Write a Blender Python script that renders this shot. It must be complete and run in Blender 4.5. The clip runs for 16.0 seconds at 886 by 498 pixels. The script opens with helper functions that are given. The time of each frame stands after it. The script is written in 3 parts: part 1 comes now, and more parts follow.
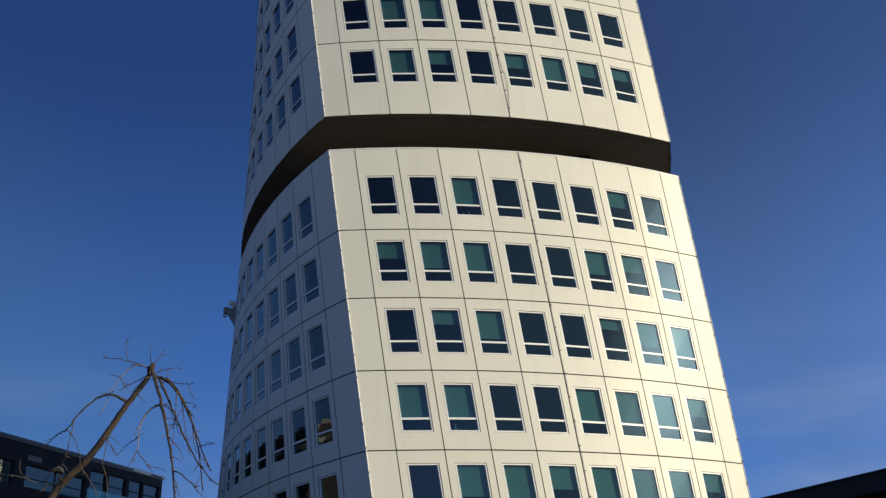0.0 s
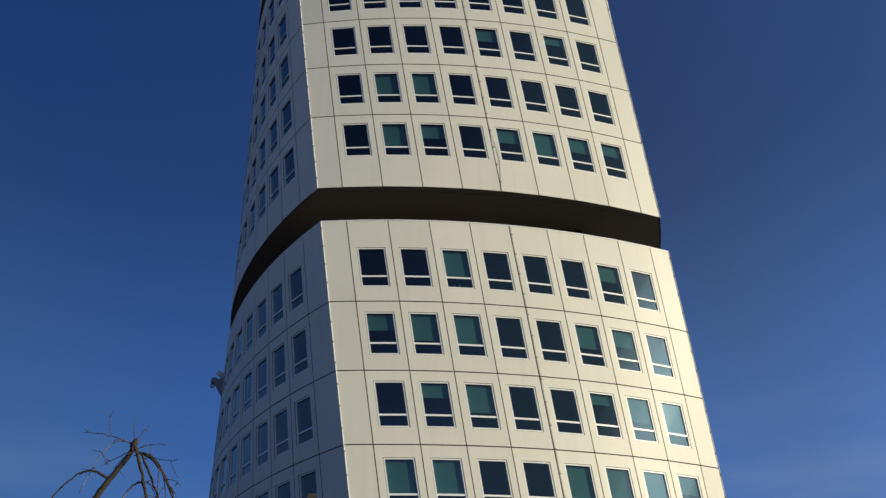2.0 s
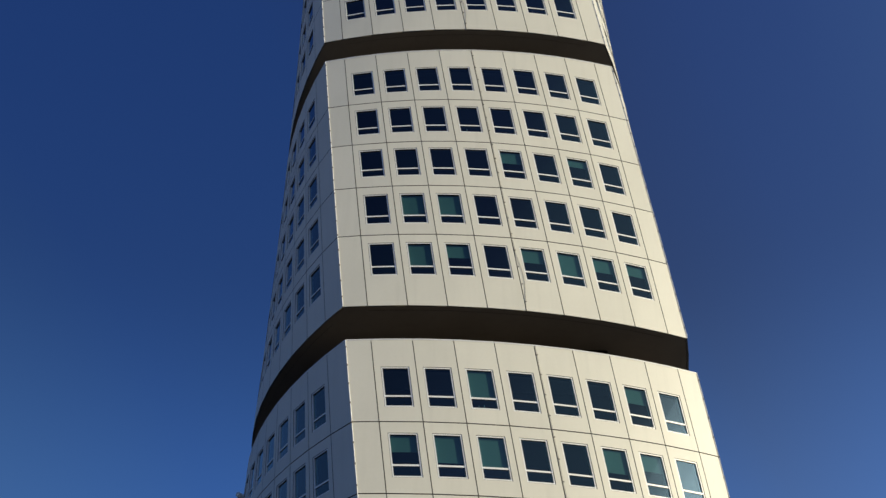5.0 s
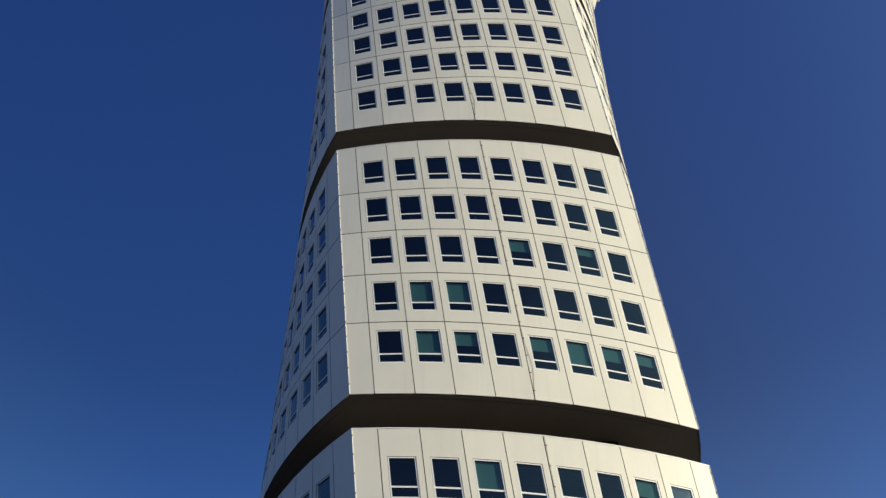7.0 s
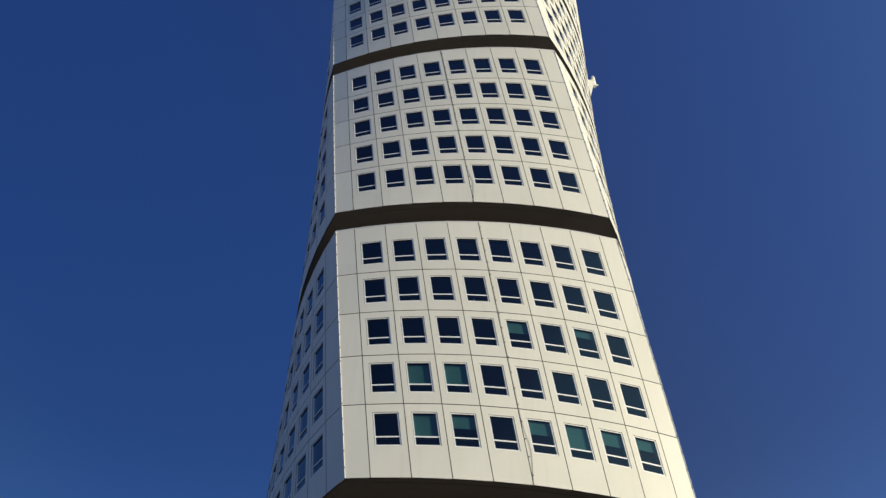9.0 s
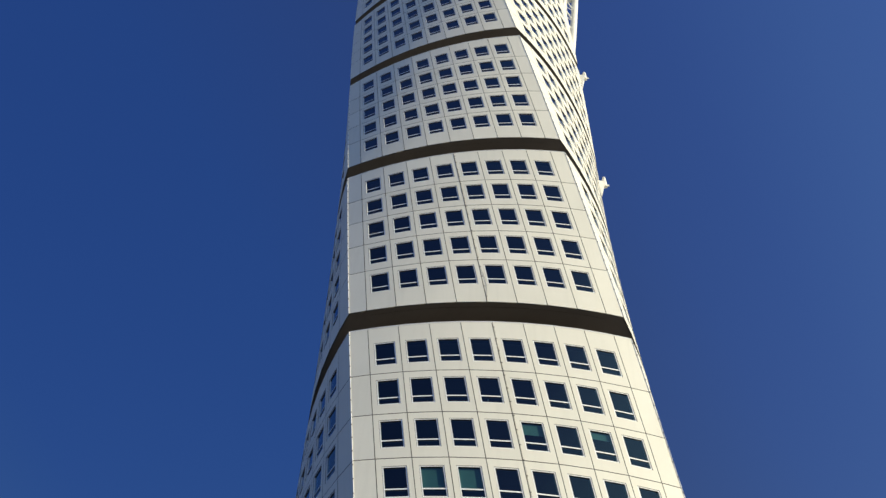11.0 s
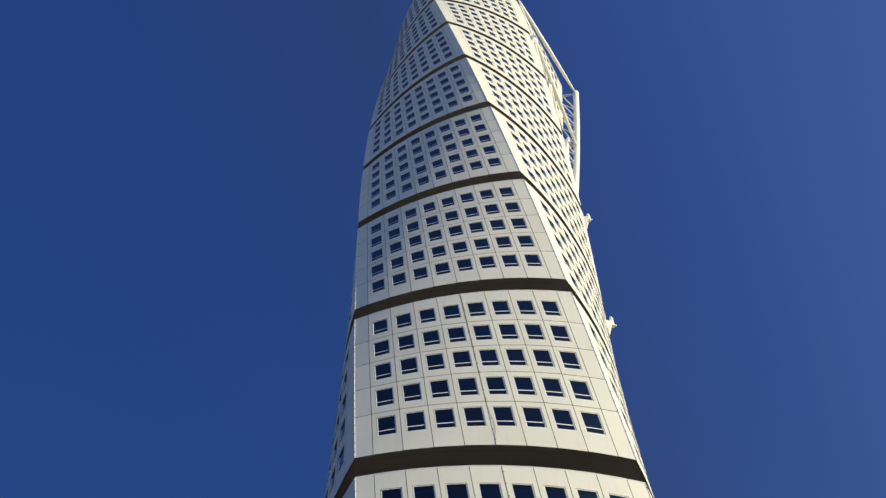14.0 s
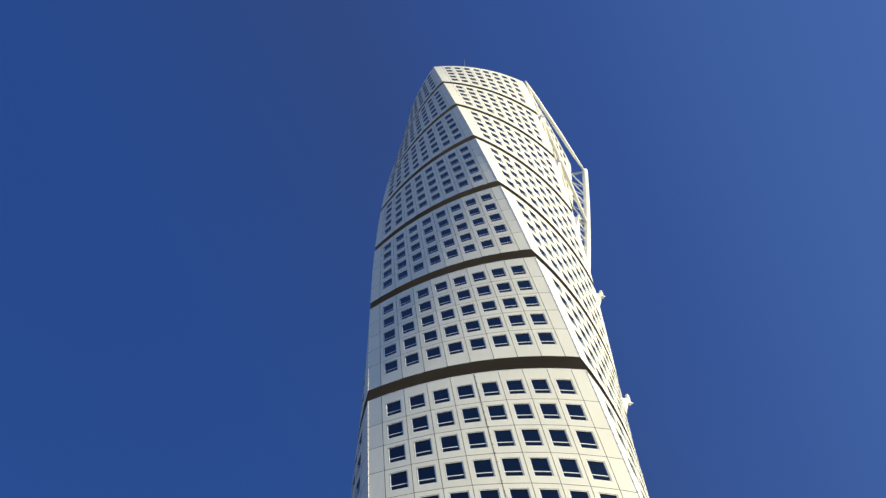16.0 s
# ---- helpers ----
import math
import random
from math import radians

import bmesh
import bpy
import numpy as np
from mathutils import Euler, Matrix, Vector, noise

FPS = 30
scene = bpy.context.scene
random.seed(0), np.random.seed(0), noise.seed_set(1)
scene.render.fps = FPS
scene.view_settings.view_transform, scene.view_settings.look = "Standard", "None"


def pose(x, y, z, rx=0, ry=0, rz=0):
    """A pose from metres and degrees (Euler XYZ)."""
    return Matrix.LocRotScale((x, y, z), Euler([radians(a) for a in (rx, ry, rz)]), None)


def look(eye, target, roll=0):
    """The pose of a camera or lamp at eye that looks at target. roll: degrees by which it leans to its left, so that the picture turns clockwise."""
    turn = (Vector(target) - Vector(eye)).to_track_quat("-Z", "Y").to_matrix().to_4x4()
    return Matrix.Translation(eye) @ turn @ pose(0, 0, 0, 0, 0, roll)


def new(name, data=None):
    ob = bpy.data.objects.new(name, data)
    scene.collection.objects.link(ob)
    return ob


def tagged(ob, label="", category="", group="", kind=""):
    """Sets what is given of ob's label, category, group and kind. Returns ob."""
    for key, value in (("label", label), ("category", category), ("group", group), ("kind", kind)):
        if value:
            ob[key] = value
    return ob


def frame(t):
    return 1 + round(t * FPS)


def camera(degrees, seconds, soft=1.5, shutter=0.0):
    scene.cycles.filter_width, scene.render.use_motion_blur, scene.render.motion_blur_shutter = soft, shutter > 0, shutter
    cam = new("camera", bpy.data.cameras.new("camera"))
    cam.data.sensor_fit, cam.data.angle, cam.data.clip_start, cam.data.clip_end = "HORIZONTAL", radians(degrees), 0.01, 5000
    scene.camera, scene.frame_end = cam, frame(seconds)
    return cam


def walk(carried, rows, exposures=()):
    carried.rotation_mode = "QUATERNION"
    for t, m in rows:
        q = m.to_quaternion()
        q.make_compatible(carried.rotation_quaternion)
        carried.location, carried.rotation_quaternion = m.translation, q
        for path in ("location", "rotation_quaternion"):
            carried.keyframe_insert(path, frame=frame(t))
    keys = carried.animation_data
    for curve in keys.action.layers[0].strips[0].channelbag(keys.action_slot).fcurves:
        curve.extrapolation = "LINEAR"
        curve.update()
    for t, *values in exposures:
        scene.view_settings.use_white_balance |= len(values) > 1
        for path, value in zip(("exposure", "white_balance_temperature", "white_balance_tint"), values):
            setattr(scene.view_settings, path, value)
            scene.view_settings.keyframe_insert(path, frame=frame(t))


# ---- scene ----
EXPOSURES = [(0.0, -0.04, 6700, 11), (1.5, -0.2, 6690, 11), (3.5, -0.27, 6680, 11), (6.5, 0.05, 6600, 11), (9.0, 0.12, 6580, 11), (11.5, 0.39, 6565, 10), (12.5, 0.39, 6560, 10), (14.5, 0.32, 6620, 10), (15.5, 0.4, 6650, 9), (16.0, 0.68, 6680, 8)]
cam = camera(51.67, 16.0, 1.4)
PATH = [
    (0.0, pose(0.000, -0.000, 1.600, 114.808, 2.311, 1.721)),
    (0.5, pose(0.004, -0.006, 1.613, 116.093, 2.279, 1.666)),
    (1.0, pose(0.008, -0.013, 1.626, 117.483, 1.758, 1.285)),
    (1.5, pose(0.012, -0.017, 1.635, 118.362, 1.570, 0.842)),
    (2.0, pose(0.016, -0.022, 1.643, 119.243, 1.976, 0.927)),
    (2.5, pose(0.016, -0.030, 1.657, 120.687, 1.775, 0.895)),
    (3.0, pose(0.016, -0.037, 1.668, 121.836, 1.499, 1.248)),
    (3.5, pose(0.016, -0.043, 1.677, 122.868, 1.249, 1.453)),
    (4.0, pose(0.016, -0.043, 1.677, 124.007, 1.079, 1.621)),
    (6.5, pose(0.016, -0.043, 1.677, 130.872, 0.518, 2.489)),
    (7.0, pose(0.016, -0.043, 1.677, 132.140, 0.205, 2.198)),
    (7.5, pose(0.016, -0.043, 1.677, 133.444, -0.010, 2.253)),
    (8.0, pose(0.016, -0.043, 1.677, 134.692, 0.020, 1.967)),
    (8.5, pose(0.016, -0.043, 1.677, 135.960, 0.173, 1.783)),
    (9.0, pose(0.016, -0.043, 1.677, 137.211, 0.032, 1.867)),
    (11.5, pose(0.016, -0.043, 1.677, 145.200, -0.476, 2.680)),
    (12.0, pose(0.016, -0.043, 1.677, 146.784, -0.474, 2.627)),
    (12.5, pose(0.016, -0.043, 1.677, 147.819, -0.547, 2.634)),
    (13.0, pose(0.016, -0.043, 1.677, 148.870, -0.614, 2.626)),
    (13.5, pose(0.016, -0.043, 1.677, 150.375, -0.603, 2.705)),
    (14.0, pose(0.016, -0.043, 1.677, 152.266, -0.563, 3.220)),
    (14.5, pose(0.016, -0.043, 1.677, 154.176, -0.698, 3.571)),
    (15.0, pose(0.016, -0.043, 1.677, 155.376, -0.714, 3.594)),
    (15.5, pose(0.016, -0.043, 1.677, 156.214, -0.751, 4.137)),
    (16.0, pose(0.016, -0.043, 1.677, 157.213, -0.848, 4.395)),
]
walk(cam, PATH, EXPOSURES)

# ---- light ----
SUN_AZ, SUN_EL = radians(110.5), radians(15)      # azimuth clockwise from +y
world = bpy.data.worlds.new("sky")
scene.world = world
world.use_nodes = True
wn = world.node_tree.nodes
sky = wn.new("ShaderNodeTexSky")
sky.sky_type = 'NISHITA'
sky.sun_disc = False
sky.sun_elevation, sky.sun_rotation = SUN_EL, SUN_AZ
sky.air_density, sky.dust_density, sky.ozone_density = 1.4, 0.8, 1.5
deep = wn.new("ShaderNodeHueSaturation")
deep.inputs["Hue"].default_value, deep.inputs["Saturation"].default_value = 0.53, 1.56
world.node_tree.links.new(sky.outputs[0], deep.inputs["Color"])
blue = wn.new("ShaderNodeMix")          # clear winter air: the deep blue overhead stays nearly even
blue.data_type = 'RGBA'
blue.inputs[0].default_value = 0.4
blue.inputs[7].default_value = (0.38, 0.66, 2.3, 1)
world.node_tree.links.new(deep.outputs[0], blue.inputs[6])
way, split, low = wn.new("ShaderNodeTexCoord"), wn.new("ShaderNodeSeparateXYZ"), wn.new("ShaderNodeMapRange")
veil, streak, thin, cirrus = (wn.new("ShaderNode" + k) for k in ("Mapping", "TexNoise", "MapRange", "Mix"))
amount = wn.new("ShaderNodeMath")       # thin cirrus low over the horizon
sky_link = world.node_tree.links.new
sky_link(way.outputs["Generated"], split.inputs[0])
sky_link(split.outputs[2], low.inputs[0])
low.inputs[1].default_value, low.inputs[2].default_value = 0.34, 0.06
sky_link(way.outputs["Generated"], veil.inputs[0])
veil.inputs["Scale"].default_value = (1.6, 1.6, 7.0)
sky_link(veil.outputs[0], streak.inputs["Vector"])
streak.inputs["Scale"].default_value, streak.inputs["Detail"].default_value = 2.0, 6.0
sky_link(streak.outputs["Fac"], thin.inputs[0])
thin.inputs[1].default_value, thin.inputs[2].default_value, thin.inputs[4].default_value = 0.44, 0.75, 0.55
amount.operation = 'MULTIPLY'
sky_link(low.outputs[0], amount.inputs[0])
sky_link(thin.outputs[0], amount.inputs[1])
cirrus.data_type = 'RGBA'
cirrus.inputs[7].default_value = (4.2, 5.4, 7.0, 1)
sky_link(amount.outputs[0], cirrus.inputs[0])
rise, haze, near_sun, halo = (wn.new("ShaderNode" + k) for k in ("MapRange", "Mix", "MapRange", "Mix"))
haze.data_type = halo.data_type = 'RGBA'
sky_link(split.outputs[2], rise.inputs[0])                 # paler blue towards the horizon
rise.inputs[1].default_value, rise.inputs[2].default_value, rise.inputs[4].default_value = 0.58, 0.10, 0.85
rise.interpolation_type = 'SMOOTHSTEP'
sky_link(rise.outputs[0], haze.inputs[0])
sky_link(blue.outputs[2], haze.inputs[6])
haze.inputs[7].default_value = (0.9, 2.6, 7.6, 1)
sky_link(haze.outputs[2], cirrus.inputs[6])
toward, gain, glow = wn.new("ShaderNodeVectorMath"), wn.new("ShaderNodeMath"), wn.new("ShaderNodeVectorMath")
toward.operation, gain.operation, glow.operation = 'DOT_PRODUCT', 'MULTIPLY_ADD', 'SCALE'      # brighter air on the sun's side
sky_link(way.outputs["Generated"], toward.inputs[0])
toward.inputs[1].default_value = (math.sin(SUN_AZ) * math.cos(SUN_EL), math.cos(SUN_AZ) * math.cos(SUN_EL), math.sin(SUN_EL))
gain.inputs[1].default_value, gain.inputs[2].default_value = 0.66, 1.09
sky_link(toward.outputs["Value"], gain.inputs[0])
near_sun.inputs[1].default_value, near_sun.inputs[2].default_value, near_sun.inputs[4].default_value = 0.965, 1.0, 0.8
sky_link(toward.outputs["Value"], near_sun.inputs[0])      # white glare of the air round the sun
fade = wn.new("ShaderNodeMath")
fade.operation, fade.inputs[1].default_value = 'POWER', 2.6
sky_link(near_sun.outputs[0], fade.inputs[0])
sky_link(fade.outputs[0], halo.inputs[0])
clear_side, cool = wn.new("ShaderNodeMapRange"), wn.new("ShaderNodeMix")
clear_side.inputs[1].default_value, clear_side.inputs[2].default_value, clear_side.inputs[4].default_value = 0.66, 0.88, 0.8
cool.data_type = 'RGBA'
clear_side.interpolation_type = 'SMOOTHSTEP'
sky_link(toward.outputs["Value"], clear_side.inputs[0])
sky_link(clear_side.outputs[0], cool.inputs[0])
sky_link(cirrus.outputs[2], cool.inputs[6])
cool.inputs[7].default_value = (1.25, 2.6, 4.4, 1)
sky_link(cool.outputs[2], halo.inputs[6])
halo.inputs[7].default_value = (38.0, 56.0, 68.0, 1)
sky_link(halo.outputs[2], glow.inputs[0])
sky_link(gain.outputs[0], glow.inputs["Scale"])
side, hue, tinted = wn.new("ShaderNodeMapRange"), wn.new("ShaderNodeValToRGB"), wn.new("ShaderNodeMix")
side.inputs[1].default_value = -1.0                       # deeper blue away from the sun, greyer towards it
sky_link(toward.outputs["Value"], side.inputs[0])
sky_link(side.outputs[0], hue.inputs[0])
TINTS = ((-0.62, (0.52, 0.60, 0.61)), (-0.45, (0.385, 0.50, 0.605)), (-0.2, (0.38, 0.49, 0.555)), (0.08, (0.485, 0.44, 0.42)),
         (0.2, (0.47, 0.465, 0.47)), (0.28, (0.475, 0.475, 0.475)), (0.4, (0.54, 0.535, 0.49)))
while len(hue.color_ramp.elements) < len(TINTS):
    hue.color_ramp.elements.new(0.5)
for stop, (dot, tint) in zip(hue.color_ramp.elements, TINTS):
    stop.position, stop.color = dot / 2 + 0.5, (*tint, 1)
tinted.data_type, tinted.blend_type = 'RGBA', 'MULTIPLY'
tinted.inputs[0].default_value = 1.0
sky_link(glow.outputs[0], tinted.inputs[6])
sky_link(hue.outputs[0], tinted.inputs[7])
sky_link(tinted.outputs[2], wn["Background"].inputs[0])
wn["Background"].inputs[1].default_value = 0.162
sun_dir = Vector((math.sin(SUN_AZ) * math.cos(SUN_EL), math.cos(SUN_AZ) * math.cos(SUN_EL), math.sin(SUN_EL)))
sun = new("sun", bpy.data.lights.new("sun", 'SUN'))
sun.data.energy, sun.data.angle, sun.data.color = 4.7, radians(0.53), (1.0, 0.89, 0.63)
sun.matrix_world = look(sun_dir * 300, (0, 0, 0))


# ---- materials ----
def material(name, base, rough=0.5, metal=0.0, vary=0.0, grain=0.0, scale=3.0, bump=0.0, spec=0.5,
             streak=0.0, dark=None, per_object=False, island=False):
    """A painted, cast or coated surface with broad stains, fine grain and slight relief."""
    m = bpy.data.materials.new(name)
    m.use_nodes = True
    nt = m.node_tree
    n, link = nt.nodes, nt.links.new
    b = n["Principled BSDF"]
    b.inputs["Roughness"].default_value = rough
    b.inputs["Metallic"].default_value = metal
    b.inputs["Specular IOR Level"].default_value = spec
    geo = n.new("ShaderNodeTexCoord")
    color = n.new("ShaderNodeRGB").outputs[0]
    color.default_value = (*base, 1)
    dark = dark or tuple(c * 0.62 for c in base)

    def blend(factor, amount, other):
        nonlocal color
        k = n.new("ShaderNodeMath")
        k.operation = 'MULTIPLY'
        link(factor, k.inputs[0])
        k.inputs[1].default_value = amount
        mix = n.new("ShaderNodeMix")
        mix.data_type = 'RGBA'
        link(k.outputs[0], mix.inputs[0])
        link(color, mix.inputs[6])
        mix.inputs[7].default_value = (*other, 1)
        color = mix.outputs[2]

    def clouds(size, detail, lo, hi, stretch=None):
        t = n.new("ShaderNodeTexNoise")
        t.inputs["Scale"].default_value, t.inputs["Detail"].default_value = size, detail
        src = geo.outputs["Object"]
        if stretch:
            mp = n.new("ShaderNodeMapping")
            mp.inputs["Scale"].default_value = stretch
            link(src, mp.inputs[0])
            src = mp.outputs[0]
        link(src, t.inputs["Vector"])
        r = n.new("ShaderNodeMapRange")
        link(t.outputs["Fac"], r.inputs[0])
        r.inputs[1].default_value, r.inputs[2].default_value = lo, hi
        return r.outputs[0]

    if vary:
        blend(clouds(scale * 0.12, 3, 0.4, 0.75), vary, dark)
    if grain:
        blend(clouds(scale * 4, 5, 0.4, 0.7), grain, dark)
    if streak:
        blend(clouds(1.0, 4, 0.5, 0.8, (2.2, 2.2, 0.12)), streak, dark)
    if per_object:
        info = n.new("ShaderNodeObjectInfo")
        blend(info.outputs["Random"], 0.10, dark)
    if island:
        info = n.new("ShaderNodeNewGeometry")
        blend(info.outputs["Random Per Island"], 0.10, dark)
    link(color, b.inputs["Base Color"])
    if bump:
        t = n.new("ShaderNodeTexNoise")
        t.inputs["Scale"].default_value, t.inputs["Detail"].default_value = scale, 4
        link(geo.outputs["Object"], t.inputs["Vector"])
        bp = n.new("ShaderNodeBump")
        bp.inputs["Strength"].default_value, bp.inputs["Distance"].default_value = bump, 0.02
        link(t.outputs["Fac"], bp.inputs["Height"])
        link(bp.outputs[0], b.inputs["Normal"])
    return m


def glazing(name, tint, sheen=0.1, wave=0.0):
    """Tinted window glass: see-through, with a mirror-like sheen that grows towards grazing."""
    m = bpy.data.materials.new(name)
    m.use_nodes = True
    nt = m.node_tree
    n, link = nt.nodes, nt.links.new
    n.remove(n["Principled BSDF"])
    clear, shine, mix = n.new("ShaderNodeBsdfTransparent"), n.new("ShaderNodeBsdfGlossy"), n.new("ShaderNodeMixShader")
    facing, power, gain = n.new("ShaderNodeLayerWeight"), n.new("ShaderNodeMath"), n.new("ShaderNodeMath")
    facing.inputs[0].default_value = 0.5
    power.operation, power.inputs[1].default_value = 'POWER', 3.3
    gain.operation = 'MULTIPLY_ADD'
    gain.inputs[1].default_value, gain.inputs[2].default_value = 1 - sheen, sheen
    link(facing.outputs["Facing"], power.inputs[0])
    link(power.outputs[0], gain.inputs[0])
    clear.inputs[0].default_value = (*tint, 1)
    shine.inputs["Roughness"].default_value = 0.02
    shine.inputs["Color"].default_value = (0.93, 0.98, 1.0, 1)     # cool coating
    if wave:
        geo, t, bp = n.new("ShaderNodeTexCoord"), n.new("ShaderNodeTexNoise"), n.new("ShaderNodeBump")
        t.inputs["Scale"].default_value = 0.5
        link(geo.outputs["Object"], t.inputs["Vector"])
        bp.inputs["Strength"].default_value, bp.inputs["Distance"].default_value = wave, 0.02
        link(t.outputs["Fac"], bp.inputs["Height"])
        link(bp.outputs[0], shine.inputs["Normal"])
    link(gain.outputs[0], mix.inputs[0])
    link(clear.outputs[0], mix.inputs[1])
    link(shine.outputs[0], mix.inputs[2])
    link(mix.outputs[0], n["Material Output"].inputs[0])
    return m


PANEL = material("white_coated_aluminium_panel", (0.715, 0.69, 0.60), 0.45, vary=0.16, grain=0.05, streak=0.16,
                 bump=0.04, scale=2.0, spec=0.27, dark=(0.44, 0.43, 0.37), per_object=True)
PANEL_FAR = material("white_coated_aluminium_panels", (0.715, 0.69, 0.60), 0.45, vary=0.16, grain=0.05, streak=0.16,
                     bump=0.04, scale=2.0, spec=0.27, dark=(0.44, 0.43, 0.37), island=True)
BACKING = material("dark_joint_backing", (0.085, 0.08, 0.07), 0.8, grain=0.2)
FRAME = material("white_window_aluminium", (0.80, 0.80, 0.78), 0.4, vary=0.06)
# dark brown that stands in for shade under the white frame bars
UNDERSIDE_SHADE = material("frame_underside_shade", (0.075, 0.062, 0.050), 0.6, vary=0.2, spec=0.3)
FRAME_FAR = material("weathered_window_aluminium", (0.76, 0.76, 0.73), 0.45, vary=0.1)
RECESS = material("weathered_grey_recess_cladding", (0.17, 0.145, 0.12), 0.7, vary=0.3, streak=0.25, bump=0.05, spec=0.2)
RECESS_WALL = material("brown_black_recess_wall", (0.10, 0.083, 0.067), 0.7, vary=0.3, streak=0.2, spec=0.2)
# near-black: the dimness of the unlit rooms is put into this colour
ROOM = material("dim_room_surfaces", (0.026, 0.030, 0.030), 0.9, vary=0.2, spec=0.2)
BLIND = material("pale_fabric_blind", (0.52, 0.53, 0.52), 0.85, vary=0.08, grain=0.05)
GLASS = glazing("green_tinted_window_glass", (0.22, 0.385, 0.38), 0.07, 0.05)
STEEL = material("white_painted_steel", (0.80, 0.78, 0.70), 0.38, vary=0.1, streak=0.1, scale=1.0)
# darker copy of the steel: shade on the left brackets, put into the colour
SHADED_STEEL = material("shaded_bracket_steel", (0.20, 0.195, 0.18), 0.5, vary=0.2, streak=0.1, scale=1.0)
CONDUIT = material("dull_cable_steel", (0.20, 0.185, 0.16), 0.5, metal=0.0, vary=0.2)
# two tones for the unseen ground, set by how much light each bounces
DARK_GROUND = material("dark_near_ground", (0.060, 0.062, 0.064), 0.85, vary=0.3, grain=0.15, bump=0.2)
PALE_GROUND = material("pale_bounce_ground", (0.40, 0.40, 0.37), 0.85, vary=0.3, grain=0.15, bump=0.2)
DARK_CLAD = material("charcoal_facade_cladding", (0.036, 0.036, 0.042), 0.7, vary=0.25, streak=0.2, spec=0.2)
ROOF_EDGE = material("grey_zinc_roof_edge", (0.22, 0.22, 0.24), 0.6, metal=0.2, vary=0.2)
DARK_GLASS = glazing("blue_green_glass", (0.40, 0.78, 0.74), 0.07)
OFFICE_ROOM = material("dim_office_interior", (0.42, 0.48, 0.45), 0.8, vary=0.3)
BARK = material("brown_grey_bark", (0.066, 0.044, 0.028), 0.85, vary=1.0, grain=0.8, scale=80, bump=0.6,
                dark=(0.010, 0.008, 0.006))
TWIG = material("reddish_twig_bark", (0.085, 0.061, 0.046), 0.8, vary=0.6, grain=0.3, scale=60)
# lighter bark copy: sunlight on a few boughs, put into their colour
SUNLIT_BARK = material("sunlit_pale_bark", (0.23, 0.20, 0.165), 0.7, vary=0.5, grain=0.3, scale=60)
CANOPY = material("black_roof_felt", (0.012, 0.012, 0.014), 0.7, vary=0.2, grain=0.2)


# ---- building helpers ----
def mesh_of(name, verts, faces, mats, slots=None, smooth=False):
    me = bpy.data.meshes.new(name)
    me.from_pydata([tuple(v) for v in verts], [], faces)
    for m in mats:
        me.materials.append(m)
    if slots:
        me.polygons.foreach_set("material_index", slots)
    if smooth:
        me.polygons.foreach_set("use_smooth", [True] * len(me.polygons))
    me.update()
    return me


class Soup:
    """Vertices, faces and slots gathered for one mesh."""
    def __init__(self):
        self.v, self.f, self.s = [], [], []

    def face(self, *pts, slot=0):
        k = len(self.v)
        self.v += [tuple(q) for q in pts]
        self.f.append(tuple(range(k, k + len(pts))))
        self.s.append(slot)

    def grid(self, pts, faces, slot=0):
        k = len(self.v)
        self.v += [tuple(q) for q in pts]
        self.f += [tuple(i + k for i in f) for f in faces]
        self.s += [slot] * len(faces)

    def mesh(self, name, *mats, smooth=False):
        return mesh_of(name, self.v, self.f, mats, self.s, smooth)


def put(name, me, parent, m=None, label=""):
    """One mesh object under a thing or part, at a pose in the parent's space."""
    ob = new(name, me)
    ob.parent = parent
    if m is not None:
        ob.matrix_basis = m
    return tagged(ob, label)


def box(soup, lo, hi, slot=0):
    (x0, y0, z0), (x1, y1, z1) = lo, hi
    v = [(x, y, z) for z in (z0, z1) for y in (y0, y1) for x in (x0, x1)]
    soup.grid(v, [(0, 2, 3, 1), (4, 5, 7, 6), (0, 1, 5, 4), (2, 6, 7, 3), (0, 4, 6, 2), (1, 3, 7, 5)], slot)


def tube(soup, path, radii, sides=8, slot=0):
    """A round bar along a path, with a radius at each point and closed ends."""
    path = [Vector(q) for q in path]
    rings, k0 = [], len(soup.v)
    up = Vector((0.31, 0.17, 0.93))
    for i, q in enumerate(path):
        d = (path[min(i + 1, len(path) - 1)] - path[max(i - 1, 0)]).normalized()
        a = d.cross(up).normalized()
        b = d.cross(a)
        for s in range(sides):
            w = 2 * math.pi * s / sides
            soup.v.append(tuple(q + (a * math.cos(w) + b * math.sin(w)) * radii[i]))
    for i in range(len(path) - 1):
        for s in range(sides):
            p, q = k0 + i * sides + s, k0 + i * sides + (s + 1) % sides
            soup.f.append((p, q, q + sides, p + sides))
            soup.s.append(slot)
    soup.f += [tuple(range(k0 + sides - 1, k0 - 1, -1)), tuple(range(len(soup.v) - sides, len(soup.v)))]
    soup.s += [slot, slot]


